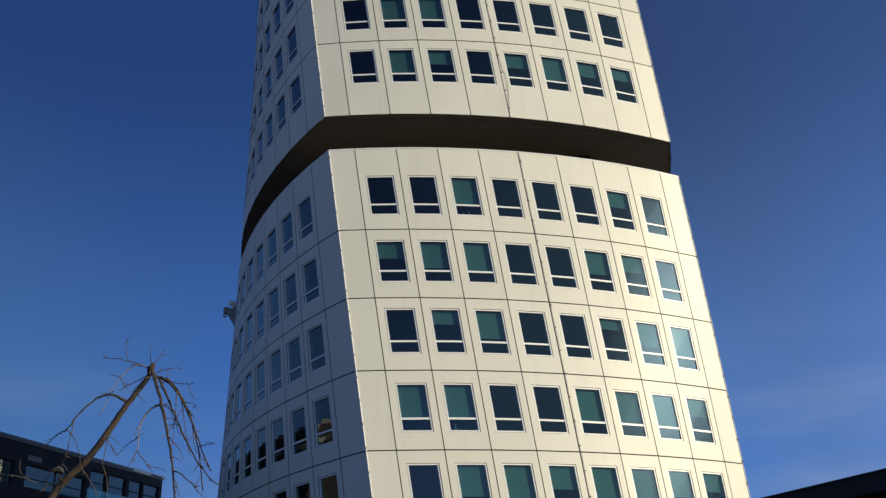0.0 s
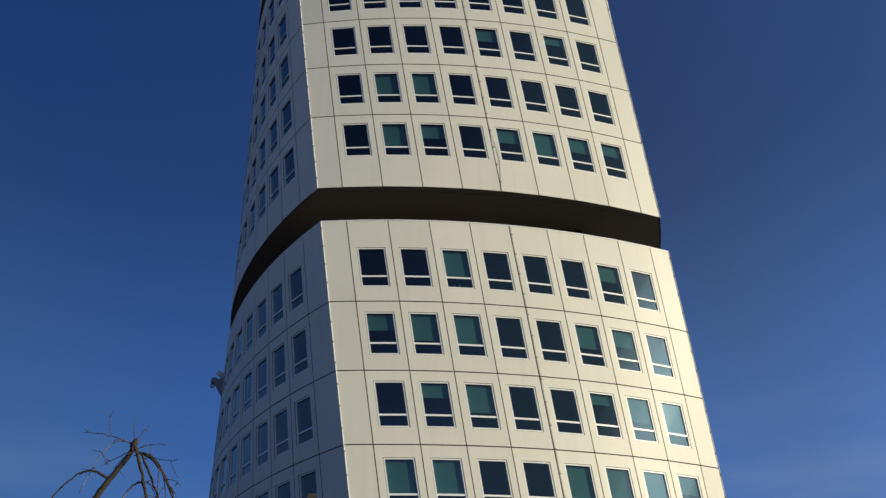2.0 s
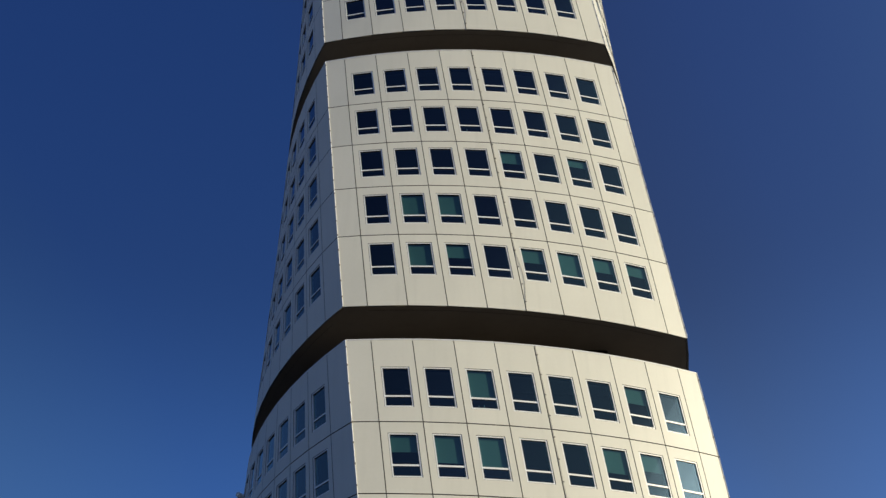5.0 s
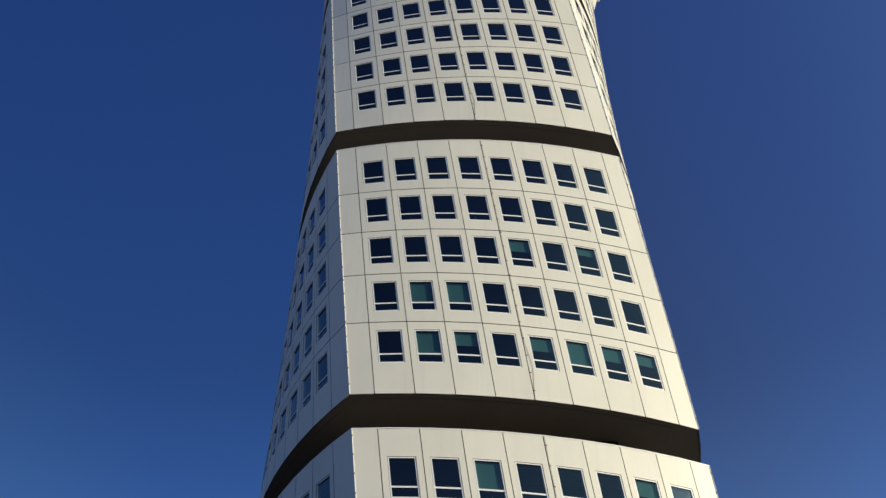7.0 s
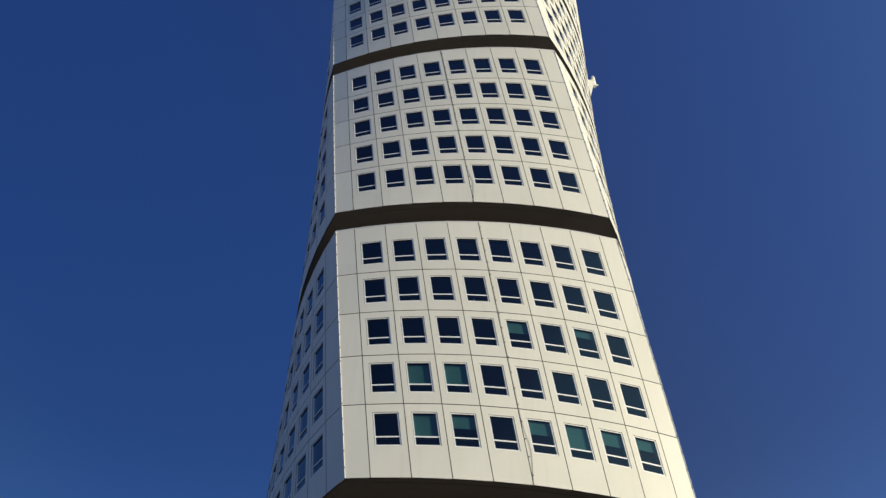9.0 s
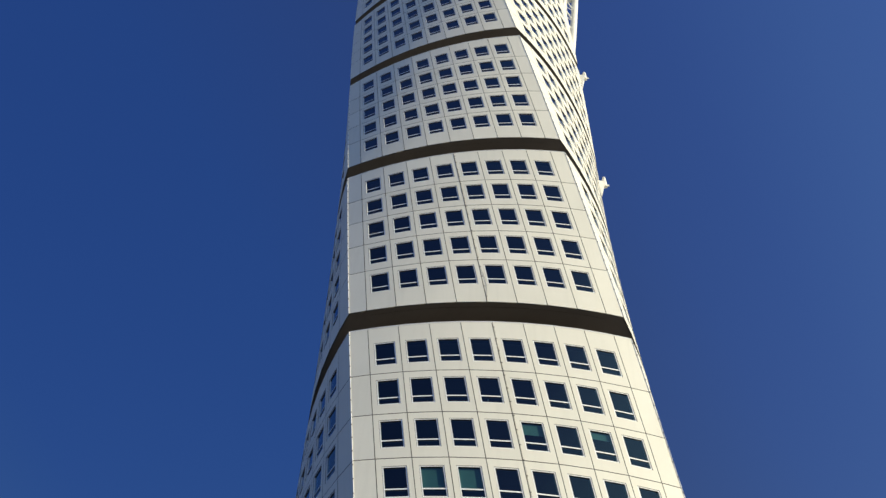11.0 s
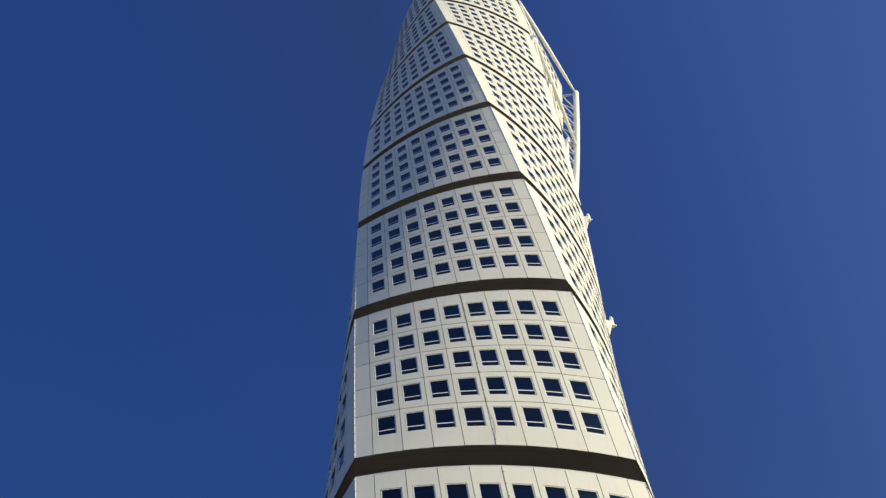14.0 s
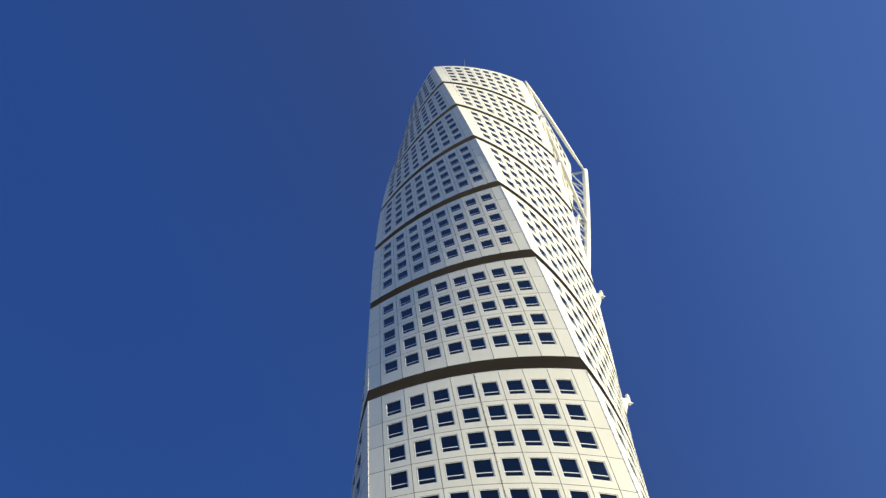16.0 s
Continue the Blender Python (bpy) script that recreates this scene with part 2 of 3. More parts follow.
# ---- the twisting tower: plan and levels ----
AXIS = Vector((0.0, 52.1099, 0.0))
BASE = 5.3258                        # underside of the lowest module
PITCH = 21.0                             # module to module
TURN, TWIST = 22.7686, -0.4654        # degrees; degrees a metre
LEVELS = (0.0, 4.494, 7.903, 11.248, 14.650, 19.029)
STOREY = (LEVELS[4] - LEVELS[1]) / 3
A_, B_ = Vector((-9.0162, -12.8921)), Vector((9.0162, -12.8921))
C_, E_ = Vector((12.9517, 5.6887)), Vector((-12.9517, 5.6887))
T_ = Vector((0.0, 22.5))
SPINE = Vector((0.0, 25.8))
FACES = {"front": (A_, B_, 1.1685, 0.0669), "right": (B_, C_, 1.2645, 0.0865), "left": (E_, A_, 1.2645, 0.0865),
         "tip_right": (C_, T_, 0.3, 0.12), "tip_left": (T_, E_, 0.3, 0.12)}


def plan(face, u, off=0.0):
    """The point of the plan at the fraction u along a bowed side, moved outwards by off."""
    a, b, sag, _ = FACES[face]
    d = b - a
    n = Vector((d.y, -d.x)).normalized()
    r = (d.length_squared / 4 + sag * sag) / (2 * sag)
    w = (2 * u - 1) * math.asin(d.length / 2 / r)
    out = n * math.cos(w) + d.normalized() * math.sin(w)
    return (a + b) / 2 + n * (sag - r) + out * (r + off)


def screw(q, zz):
    """A plan point lifted to the height zz over the module's foot and turned with the tower."""
    w = radians(TURN + TWIST * zz)
    return Vector((math.cos(w) * q.x - math.sin(w) * q.y, math.sin(w) * q.x + math.cos(w) * q.y, zz))


def at(face, u, zz, off=0.0):
    return screw(plan(face, u, off), zz)


def lift(s):
    """The pose of module s, counted from the lowest, under the tower."""
    return Matrix.Translation((0, 0, BASE + PITCH * s)) @ Matrix.Rotation(radians(TWIST * PITCH * s), 4, 'Z')


def joint(face, j):
    n = FACES[face][3]
    return 0.0 if j == 0 else 1.0 if j == 10 else n + (j - 1) * (1 - 2 * n) / 8


def window_span(face, j, k):
    """The opening in panel j of row k: from and to along the side, sill and head."""
    u0, u1 = joint(face, j), joint(face, j + 1)
    foot = LEVELS[k] if k else LEVELS[1] - STOREY
    return u0 + (u1 - u0) * 0.168, u1 - (u1 - u0) * 0.158, foot + 0.75, foot + 2.85


def length(face):
    return (FACES[face][1] - FACES[face][0]).length


JOINT = 0.021


def add_panel(soup, face, j, k):
    """One folded sheet panel with its edges turned in, cut out for a window where it has one."""
    g = JOINT / length(face)
    u0, u1 = joint(face, j) + (g if j else 0), joint(face, j + 1) - (g if j < 9 else 0)
    z0, z1 = LEVELS[k] + (JOINT * 1.2 if k else 0), LEVELS[k + 1] - (JOINT * 1.2 if k < 4 else 0)
    ring = [(u0, z0), (u1, z0), (u1, z1), (u0, z1)]
    sides = [(i, (i + 1) % 4, 4 + (i + 1) % 4, 4 + i) for i in range(4)]
    edge = [at(face, u, z, -0.09) for u, z in ring] + [at(face, u, z) for u, z in ring]
    if 0 < j < 9:
        a, b, c, d = window_span(face, j, k)
        hole = [(a, c), (b, c), (b, d), (a, d)]
        soup.grid([at(face, u, z) for u, z in ring] + [at(face, u, z) for u, z in hole], sides)
        soup.grid(edge, sides, 1)
        soup.grid([at(face, u, z) for u, z in hole] + [at(face, u, z, -0.13) for u, z in hole], sides, 1)
    else:
        soup.grid([at(face, u, z) for u, z in ring], [(0, 1, 2, 3)])
        soup.grid(edge, sides, 1)


GAP = 0.017                                  # shadow gap between the sheet and the frame
BAR = 0.055                                  # width of the window's frame members
TRANSOM = 0.27                               # the transom's place over the sill, as part of the height


def frame_lines(face, j, k):
    a, b, c, d = window_span(face, j, k)
    w, g = BAR / length(face), GAP / length(face)
    a, b, c, d = a + g, b - g, c + GAP, d - GAP
    m = c + (d - c) * TRANSOM
    return a, b, c, d, a + w, b - w, c + BAR, d - BAR, m - 0.043, m + 0.043


def add_frame(soup, face, j, k):
    """Window frame: four outer members standing proud of the sheet, and a transom."""
    a, b, c, d, ai, bi, ci, di, m0, m1 = frame_lines(face, j, k)

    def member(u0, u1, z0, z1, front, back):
        """One bar; its underside is coloured dark for the shade that falls there."""
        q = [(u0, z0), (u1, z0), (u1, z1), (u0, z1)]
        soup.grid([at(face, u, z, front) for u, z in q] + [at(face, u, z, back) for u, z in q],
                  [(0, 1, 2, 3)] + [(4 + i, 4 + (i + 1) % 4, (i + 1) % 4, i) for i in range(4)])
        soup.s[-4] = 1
    member(a, ai, c, d, -0.025, -0.22)
    member(bi, b, c, d, -0.025, -0.22)
    member(ai, bi, c, ci, -0.025, -0.22)
    member(ai, bi, di, d, -0.025, -0.22)
    member(ai, bi, m0, m1, -0.045, -0.22)


def add_pane(soup, face, j, k, upper):
    a, b, c, d, ai, bi, ci, di, m0, m1 = frame_lines(face, j, k)
    z0, z1 = (m1, di) if upper else (ci, m0)
    soup.face(*(at(face, u, z, -0.08) for u, z in ((ai, z0), (bi, z0), (bi, z1), (ai, z1))))


def add_blind(soup, face, j, k, drop):
    """A blind hanging from the head of the upper pane; drop is the share of its height."""
    a, b, c, d, ai, bi, ci, di, m0, m1 = frame_lines(face, j, k)
    z0 = di - (di - m1) * drop
    soup.face(*(at(face, u, z, -0.18) for u, z in ((ai, z0), (bi, z0), (bi, di), (ai, di))))
    soup.face(*(at(face, u, z, -0.19) for u, z in ((ai, di), (bi, di), (bi, z0), (ai, z0))))


def add_backing(soup, face):
    """The wall behind the sheets, with openings for the windows and their deep jambs."""
    for j in range(10):
        for k in range(5):
            u0, u1, z0, z1 = joint(face, j), joint(face, j + 1), LEVELS[k], LEVELS[k + 1]
            ring = [(u0, z0), (u1, z0), (u1, z1), (u0, z1)]
            if 0 < j < 9:
                a, b, c, d = window_span(face, j, k)
                hole = [(a, c), (b, c), (b, d), (a, d)]
                soup.grid([at(face, u, z, -0.10) for u, z in ring] + [at(face, u, z, -0.10) for u, z in hole]
                          + [at(face, u, z, -0.45) for u, z in hole] + [at(face, u, z, -0.45) for u, z in ring],
                          [(i, (i + 1) % 4, 4 + (i + 1) % 4, 4 + i) for i in range(4)]
                          + [(4 + i, 4 + (i + 1) % 4, 8 + (i + 1) % 4, 8 + i) for i in range(4)]
                          + [(8 + i, 8 + (i + 1) % 4, 12 + (i + 1) % 4, 12 + i) for i in range(4)])
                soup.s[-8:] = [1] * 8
            else:
                soup.face(*(at(face, u, z, -0.10) for u, z in ring))


def outline(off, zz, steps=12):
    pts = []
    for f in ("front", "right", "tip_right", "tip_left", "left"):
        if off < -1 and f.startswith("tip"):         # a deep inset keeps clear of the sharp tip
            if f == "tip_left":
                pts.append(screw(T_ * (1 + off * 1.65 / T_.y), zz))
            continue
        pts += [at(f, i / steps, zz, off) for i in range(steps)]
    return pts


def slab(soup, off, z0, z1, slot=0):
    lo, hi = outline(off, z0), outline(off, z1)
    n = len(lo)
    soup.grid(lo + hi, [tuple(range(n - 1, -1, -1)), tuple(range(n, 2 * n))]
              + [(i, (i + 1) % n, n + (i + 1) % n, n + i) for i in range(n)], slot)


tower = new("skyscraper")
tower.location = AXIS
tagged(tower, "tall white twisting skyscraper of nine stacked modules clad in aluminium panels", "building")
TOP = LEVELS[5]

# module bodies: soffit, floors, backing walls and dim rooms behind the glass
soup = Soup()
for f in FACES:
    add_backing(soup, f)
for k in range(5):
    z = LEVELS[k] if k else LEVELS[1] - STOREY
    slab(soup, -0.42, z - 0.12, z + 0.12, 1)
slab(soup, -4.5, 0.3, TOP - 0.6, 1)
slab(soup, -0.11, 0.015, 0.10, 2)
slab(soup, -0.06, TOP - 0.12, TOP - 0.02, 2)
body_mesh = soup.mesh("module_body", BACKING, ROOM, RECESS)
soup = Soup()
slab(soup, -4.2, TOP - 0.02, PITCH, 0)
recess_mesh = soup.mesh("recess", RECESS_WALL)

coping_mesh = {}
for f in FACES:
    soup = Soup()
    edge = ((-0.10, -0.06), (0.02, -0.03), (0.02, 0.02), (-0.25, 0.02))     # out and up from the top of the cladding
    soup.grid([at(f, i / 10, TOP + z, o) for i in range(11) for o, z in edge],
              [(4 * i + c, 4 * i + 4 + c, 4 * i + 5 + c, 4 * i + 1 + c) for i in range(10) for c in range(3)])
    coping_mesh[f] = soup.mesh("coping", FRAME)

for s in range(9):
    put("module_body", body_mesh, tower, lift(s))
    for f in FACES:
        put("coping", coping_mesh[f], tower, lift(s))
    if s < 8:
        put("recess", recess_mesh, tower, lift(s))

# blinds, row by row from the lowest: tenths of the upper pane, window by window
BLINDS = {("front", 0): ("08969975", "99009995", "04800379", "58900750", "00900050"),
          ("front", 1): ("09505954", "09900000", "00005030", "00000000", "00000000"),
          ("front", 2): ("00000000", "00000000", "00000000", "00000000", "00000000"),
          ("left", 0): ("00000000", "00000000", "00000000", "00000000", "00000000")}
NEAR = {("front", s) for s in range(6)} | {("left", s) for s in range(2)}
NEAR_PANELS = {("front", s) for s in range(6)} | {("left", s) for s in range(2)}

panel_mesh, window_mesh, pane_mesh, far_mesh = {}, {}, {}, {}
for f in FACES:
    far = [Soup(), Soup(), Soup()]
    for k in range(5):
        for j in range(10):
            add_panel(far[0], f, j, k)
            one = Soup()
            add_panel(one, f, j, k)
            panel_mesh[f, j, k] = one.mesh("panel", PANEL, BACKING, smooth=True)
            if 0 < j < 9:
                one = Soup()
                add_frame(one, f, j, k)
                add_frame(far[1], f, j, k)
                window_mesh[f, j, k] = one.mesh("window", FRAME, UNDERSIDE_SHADE)
                for upper in (True, False):
                    one = Soup()
                    add_pane(one, f, j, k, upper)
                    add_pane(far[2], f, j, k, upper)
                    pane_mesh[f, j, k, upper] = one.mesh("pane", GLASS)
    far_mesh[f] = (far[0].mesh("far_panels", PANEL_FAR, BACKING, smooth=True), far[1].mesh("far_frames", FRAME_FAR, UNDERSIDE_SHADE), far[2].mesh("far_panes", GLASS))

for s in range(9):
    for f in FACES:
        m = lift(s)
        if (f, s) not in NEAR_PANELS:
            tagged(put("panel_cladding", far_mesh[f][0], tower, m), kind="stuff")
        else:
            for j in range(10):
                for k in range(5):
                    put("panel", panel_mesh[f, j, k], tower, m)
        if (f, s) not in NEAR:
            tagged(put("window_framing", far_mesh[f][1], tower, m), kind="stuff")
            tagged(put("window_glazing", far_mesh[f][2], tower, m), kind="stuff")
            continue
        rows = BLINDS.get((f, s), ("00000000",) * 5)
        for k in range(5):
            for j in range(1, 9):
                w = put("window", window_mesh[f, j, k], tower, m)
                put("upper_pane", pane_mesh[f, j, k, True], w)
                put("lower_pane", pane_mesh[f, j, k, False], w)
                drop = int(rows[k][j - 1]) / 9
                if drop:
                    one = Soup()
                    add_blind(one, f, j, k, drop)
                    put("blind", one.mesh("blind", BLIND), w, None, "pale fabric roller blind")

# ---- steel spine at the tip ----
def bar(name, a, b, r0, r1, sides=10, label="", cigar=True):
    a, b = Vector(a), Vector(b)
    soup = Soup()
    ts = (0, 0.06, 0.2, 0.5, 0.8, 0.94, 1) if cigar else (0, 1)
    rs = [r0 + (r1 - r0) * math.sin(math.pi * min(1, max(0, t))) ** 0.7 for t in ts] if cigar else [r0, r1]
    tube(soup, [a.lerp(b, t) for t in ts], rs, sides)
    return put(name, soup.mesh(name, STEEL, smooth=True), tower, None, label)


def tower_point(q, zz):
    p = screw(q, zz)
    p.z += BASE
    return p


HORN = 17.9
soup = Soup()
zs = [i * 2.1 for i in range(-2, 90)]
tube(soup, [tower_point(SPINE, z) for z in zs], [0.62] * len(zs), 14)
put("spine_column", soup.mesh("spine_column", STEEL, smooth=True), tower, None, "white painted round steel column")
for s in range(9):
    top = PITCH * s + HORN
    for q, name in ((C_ * 1.035, "right"), (E_ * 1.035, "left")):
        drop, reach = (0.0, 1.0) if name == "right" else (0.1, 1.006)
        base = PITCH * s + HORN + 0.6 - drop
        bar("strut", tower_point(q, base), tower_point(SPINE, base), 0.16, 0.42)
        if s:
            bar("diagonal_strut", tower_point(q, base), tower_point(SPINE, base - PITCH), 0.14, 0.34)
        if s == 8:
            continue
        soup = Soup()
        foot, tip_, inner = tower_point(q * (0.962 if name == "right" else 0.955), top - (2.6 if name == "right" else 1.4) - drop), tower_point(q * 1.008 * reach, top - drop), tower_point(q * 0.955, top + 0.1 - drop)
        side = Vector((-q.y, q.x)).normalized()
        side = (tower_point(q + side, top) - tower_point(q, top)) * (0.32 if s < 6 else 0.2)
        pts = [foot, tip_, inner]
        soup.grid([p + side for p in pts] + [p - side for p in pts],
                  [(0, 1, 2), (5, 4, 3), (0, 3, 4, 1), (1, 4, 5, 2), (2, 5, 3, 0)])
        knob = 1.0 if name == "right" else 0.2
        tube(soup, [tip_ + Vector((0, 0, h * knob)) for h in (-0.6, 0.3, 1.0, 1.25, 1.4)], [0.2, 0.21, 0.2, 0.15, 0.05], 10)
        ring = tip_ - Vector((0, 0, 0.25)) + (tip_ - inner).normalized() * (0.28 if name == "right" else 0.08)
        tube(soup, [ring + Vector((0, 0, 0.11 * math.sin(w))) + (tip_ - inner).normalized() * 0.11 * math.cos(w)
                    for w in [i * math.pi / 5 for i in range(11)]], [0.05] * 11, 6)
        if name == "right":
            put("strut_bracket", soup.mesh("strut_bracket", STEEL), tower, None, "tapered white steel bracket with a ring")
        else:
            put("strut_bracket", soup.mesh("strut_bracket", SHADED_STEEL), tower, None, "tapered steel bracket with a ring, coloured dark for its shaded side")
    for k in range(6):
        z = PITCH * s + 1.2 + 3.4 * k
        if s == 8 and k > 3:
            continue
        bar("rung", tower_point(T_, z + 3.4), tower_point(SPINE, z), 0.14, 0.14, 8, cigar=False)
        bar("rung", tower_point(T_, z), tower_point(SPINE, z), 0.06, 0.06, 6, cigar=False)

# lightning cable clipped along the middle joint of the front
for s in range(9):
    soup = Soup()
    pts = []
    for i in range(40):
        z = TOP * i / 39
        wob = 0.012 * math.sin(i * 1.7 + s) + (0.16 * math.sin((i - 1) * 0.5) if s in (1, 2) and i < 8 else 0)
        pts.append(at("front", joint("front", 5) + (wob + 0.05) / length("front"), z, 0.02 if s < 3 else -0.02))
    tube(soup, pts, [0.009] * len(pts), 5)
    for i in range(18):
        p = at("front", joint("front", 5) + 0.05 / length("front"), TOP * (i + 0.5) / 18, 0.02 if s < 3 else -0.03)
        box(soup, p - Vector((0.05, 0.022, 0.02)), p + Vector((0.05, 0.022, 0.02)))
    put("lightning_cable", soup.mesh("lightning_cable", CONDUIT), tower, lift(s), "thin clipped metal cable")

# corner trims with small clips
for s in range(9):
    for f, u in (("front", 0.0), ("front", 1.0)):
        soup = Soup()
        pts = [at(f, u, TOP * i / 20, 0.012) for i in range(21)]
        tube(soup, pts, [0.02] * 21, 6)
        for i in range(19):
            p = at(f, u, TOP * (i + 0.6) / 19, 0.03)
            box(soup, p - Vector((0.025, 0.025, 0.04)), p + Vector((0.025, 0.025, 0.04)), 1)
        put("corner_trim", soup.mesh("corner_trim", FRAME, CONDUIT), tower, lift(s))

# small things standing on the sills inside
def sill_ornament(s, k, j, share, high, wide):
    a, b, c, d, ai, bi, ci, di, m0, m1 = frame_lines("front", j, k)
    foot = lift(s) @ at("front", ai + (bi - ai) * share, ci, -0.26)
    soup = Soup()
    prof = ((0.0, 0.9), (0.1, 1.0), (0.45, 0.75), (0.6, 0.4), (0.85, 0.55), (1.0, 0.35))
    tube(soup, [(0, 0, high * z) for z, _ in prof], [wide * r for _, r in prof], 9)
    ob = new("sill_ornament", soup.mesh("sill_ornament", BLIND, smooth=True))
    ob.location = foot + AXIS
    tagged(ob, "small pale ornament standing on a window sill inside", "ornament", "ornaments on the sills")


for spec in ((0, 4, 3, 0.28, 0.22, 0.05), (0, 4, 3, 0.5, 0.26, 0.05), (0, 1, 2, 0.2, 0.3, 0.07), (1, 3, 4, 0.3, 0.42, 0.05),
             (1, 3, 6, 0.75, 0.3, 0.06), (1, 3, 7, 0.55, 0.28, 0.06), (1, 4, 2, 0.55, 0.18, 0.06)):
    sill_ornament(*spec)

# lobby under the lowest module, and the roof
soup = Soup()
lo = [screw(plan(f, i / 8, -2.2), 0) for f in ("front", "right", "tip_right", "tip_left", "left") for i in range(8)]
n = len(lo)
soup.grid([(p.x, p.y, -BASE) for p in lo] + [(p.x, p.y, 0.05) for p in lo],
          [(i, (i + 1) % n, n + (i + 1) % n, n + i) for i in range(n)])
put("lobby_wall", soup.mesh("lobby_wall", RECESS), tower, Matrix.Translation((0, 0, BASE)))

soup = Soup()
foot = tower_point(Vector((11.2, -6.8)), PITCH * 8 + TOP)
tube(soup, [foot, foot + Vector((0, 0, 3.0)), foot + Vector((0, 0, 9.0))], [0.04, 0.03, 0.02], 6)
put("mast", soup.mesh("mast", CONDUIT), tower, None, "thin dark antenna mast")

# ---- ground ----
# unseen; pale far out so that sunlight bounces up to the high soffits
soup = Soup()
soup.face((-3000, -3000, 0), (3000, -3000, 0), (3000, 3000, 0), (-3000, 3000, 0))
ground = tagged(new("ground", soup.mesh("ground", PALE_GROUND)), "unseen pale ground that bounces sunlight up to the tower", "ground", kind="structure")
# unseen dark disc, added to cut the bounce on the lowest modules
soup = Soup()
rim = [(70 * math.cos(i * math.pi / 48), 30 + 70 * math.sin(i * math.pi / 48)) for i in range(96)]
soup.grid([(x, y, 0.012) for x, y in rim] + [(x, y, -0.05) for x, y in rim],
          [tuple(range(96))] + [(96 + i, 96 + (i + 1) % 96, (i + 1) % 96, i) for i in range(96)])
tagged(new("pavement", soup.mesh("pavement", DARK_GROUND)), "unseen dark ground disc that weakens bounced light round the tower", "pavement", kind="structure")

# ---- charcoal office block beside the tower ----
office = tagged(new("office_building"), "charcoal clad flat-roofed office building with large teal windows", "building")
office.matrix_world = Matrix(((0.3136, -0.9496, 0, -32.40), (0.9496, 0.3136, 0, 62.89), (0, 0, 1, 0), (0, 0, 0, 1)))
LEFT_END, RIGHT_END, DEEP, EAVE = -24.0, 18.9, 14.0, 18.0
BAYS = [(2.7 - 5.4 * i, 7.2 - 5.4 * i) for i in range(4, 0, -1)] + [(2.9, 9.2), (9.7, 11.65), (11.9, 14.1), (14.5, 16.25), (16.4, 18.55)]
soup = Soup()
for floor_no in range(5):
    top = EAVE - 3.6 * floor_no
    edges = [LEFT_END] + [e for bay in BAYS for e in bay] + [RIGHT_END]
    for i in range(0, len(edges), 2):
        box(soup, (edges[i], 0, max(0, top - 3.6)), (edges[i + 1], 0.4, top))
    for a, b in BAYS:
        head = top - (0.75 if a > 9.5 else 1.55)
        box(soup, (a, 0, head), (b, 0.4, top))
        box(soup, (a, 0, max(0, top - 3.6)), (b, 0.4, top - 3.2))
box(soup, (LEFT_END, 0.4, 0), (LEFT_END + 0.3, DEEP, EAVE))
box(soup, (RIGHT_END - 0.3, 0.4, 0), (RIGHT_END, DEEP, EAVE))
box(soup, (LEFT_END, DEEP, 0), (RIGHT_END, DEEP + 0.3, EAVE))
put("wall", soup.mesh("wall", DARK_CLAD), office)
soup = Soup()
for floor_no in range(5):
    box(soup, (LEFT_END + 0.3, 0.42, EAVE - 3.6 * floor_no - 0.35), (RIGHT_END - 0.3, DEEP, EAVE - 3.6 * floor_no - 0.05))
box(soup, (LEFT_END + 0.3, 5.0, 0), (RIGHT_END - 0.3, 5.2, EAVE - 0.1))
put("interior", soup.mesh("interior", OFFICE_ROOM), office)
soup = Soup()
box(soup, (LEFT_END - 0.1, -0.14, EAVE), (RIGHT_END + 0.1, DEEP + 0.4, EAVE + 0.16))
box(soup, (LEFT_END - 0.06, -0.07, EAVE - 0.14), (RIGHT_END + 0.06, -0.003, EAVE))
roof = put("roof", soup.mesh("roof", ROOF_EDGE), office)
soup = Soup()
box(soup, (14.6, -0.17, EAVE - 0.06), (17.0, -0.143, EAVE + 0.22))
box(soup, (14.6, -0.143, EAVE + 0.164), (17.0, 0.4, EAVE + 0.22))
put("flashing", soup.mesh("flashing", FRAME), roof, None, "bright white roof flashing")
soup = Soup()
box(soup, (RIGHT_END - 0.25, -0.17, EAVE - 0.05), (RIGHT_END + 0.13, -0.143, EAVE + 0.2))
put("end_cap", soup.mesh("end_cap", FRAME), roof, None, "white roof end cap")
for floor_no in range(5):
    top = EAVE - 3.6 * floor_no
    for a, b in BAYS:
        lo, hi = max(0.1, top - 3.2), top - (0.75 if a > 9.5 else 1.55)
        soup = Soup()
        bars = [(a, b, lo, lo + 0.08), (a, b, hi - 0.08, hi), (a, a + 0.07, lo, hi), (b - 0.07, b, lo, hi), (a, b, hi - 0.95, hi - 0.90)]
        if b - a > 3:
            bars.append(((a + b) / 2 - 0.03, (a + b) / 2 + 0.03, lo, hi))
        for u0, u1, v0, v1 in bars:
            box(soup, (u0, 0.12, v0), (u1, 0.24, v1))
        w = put("window", soup.mesh("window", DARK_CLAD), office)
        soup = Soup()
        soup.face((a, 0.18, lo), (b, 0.18, lo), (b, 0.18, hi), (a, 0.18, hi))
        put("pane", soup.mesh("pane", DARK_GLASS), w)
        if a < 7.5 and floor_no == 0:
            soup = Soup()
            box(soup, (a, -0.03, top - 1.25), (a + 1.4, -0.002, top - 0.88))
            put("vent", soup.mesh("vent", ROOF_EDGE), office, None, "pale grey louvred vent")
soup = Soup()
box(soup, (8.0, -1.3, 14.5), (20.3, -1.26, 15.4))
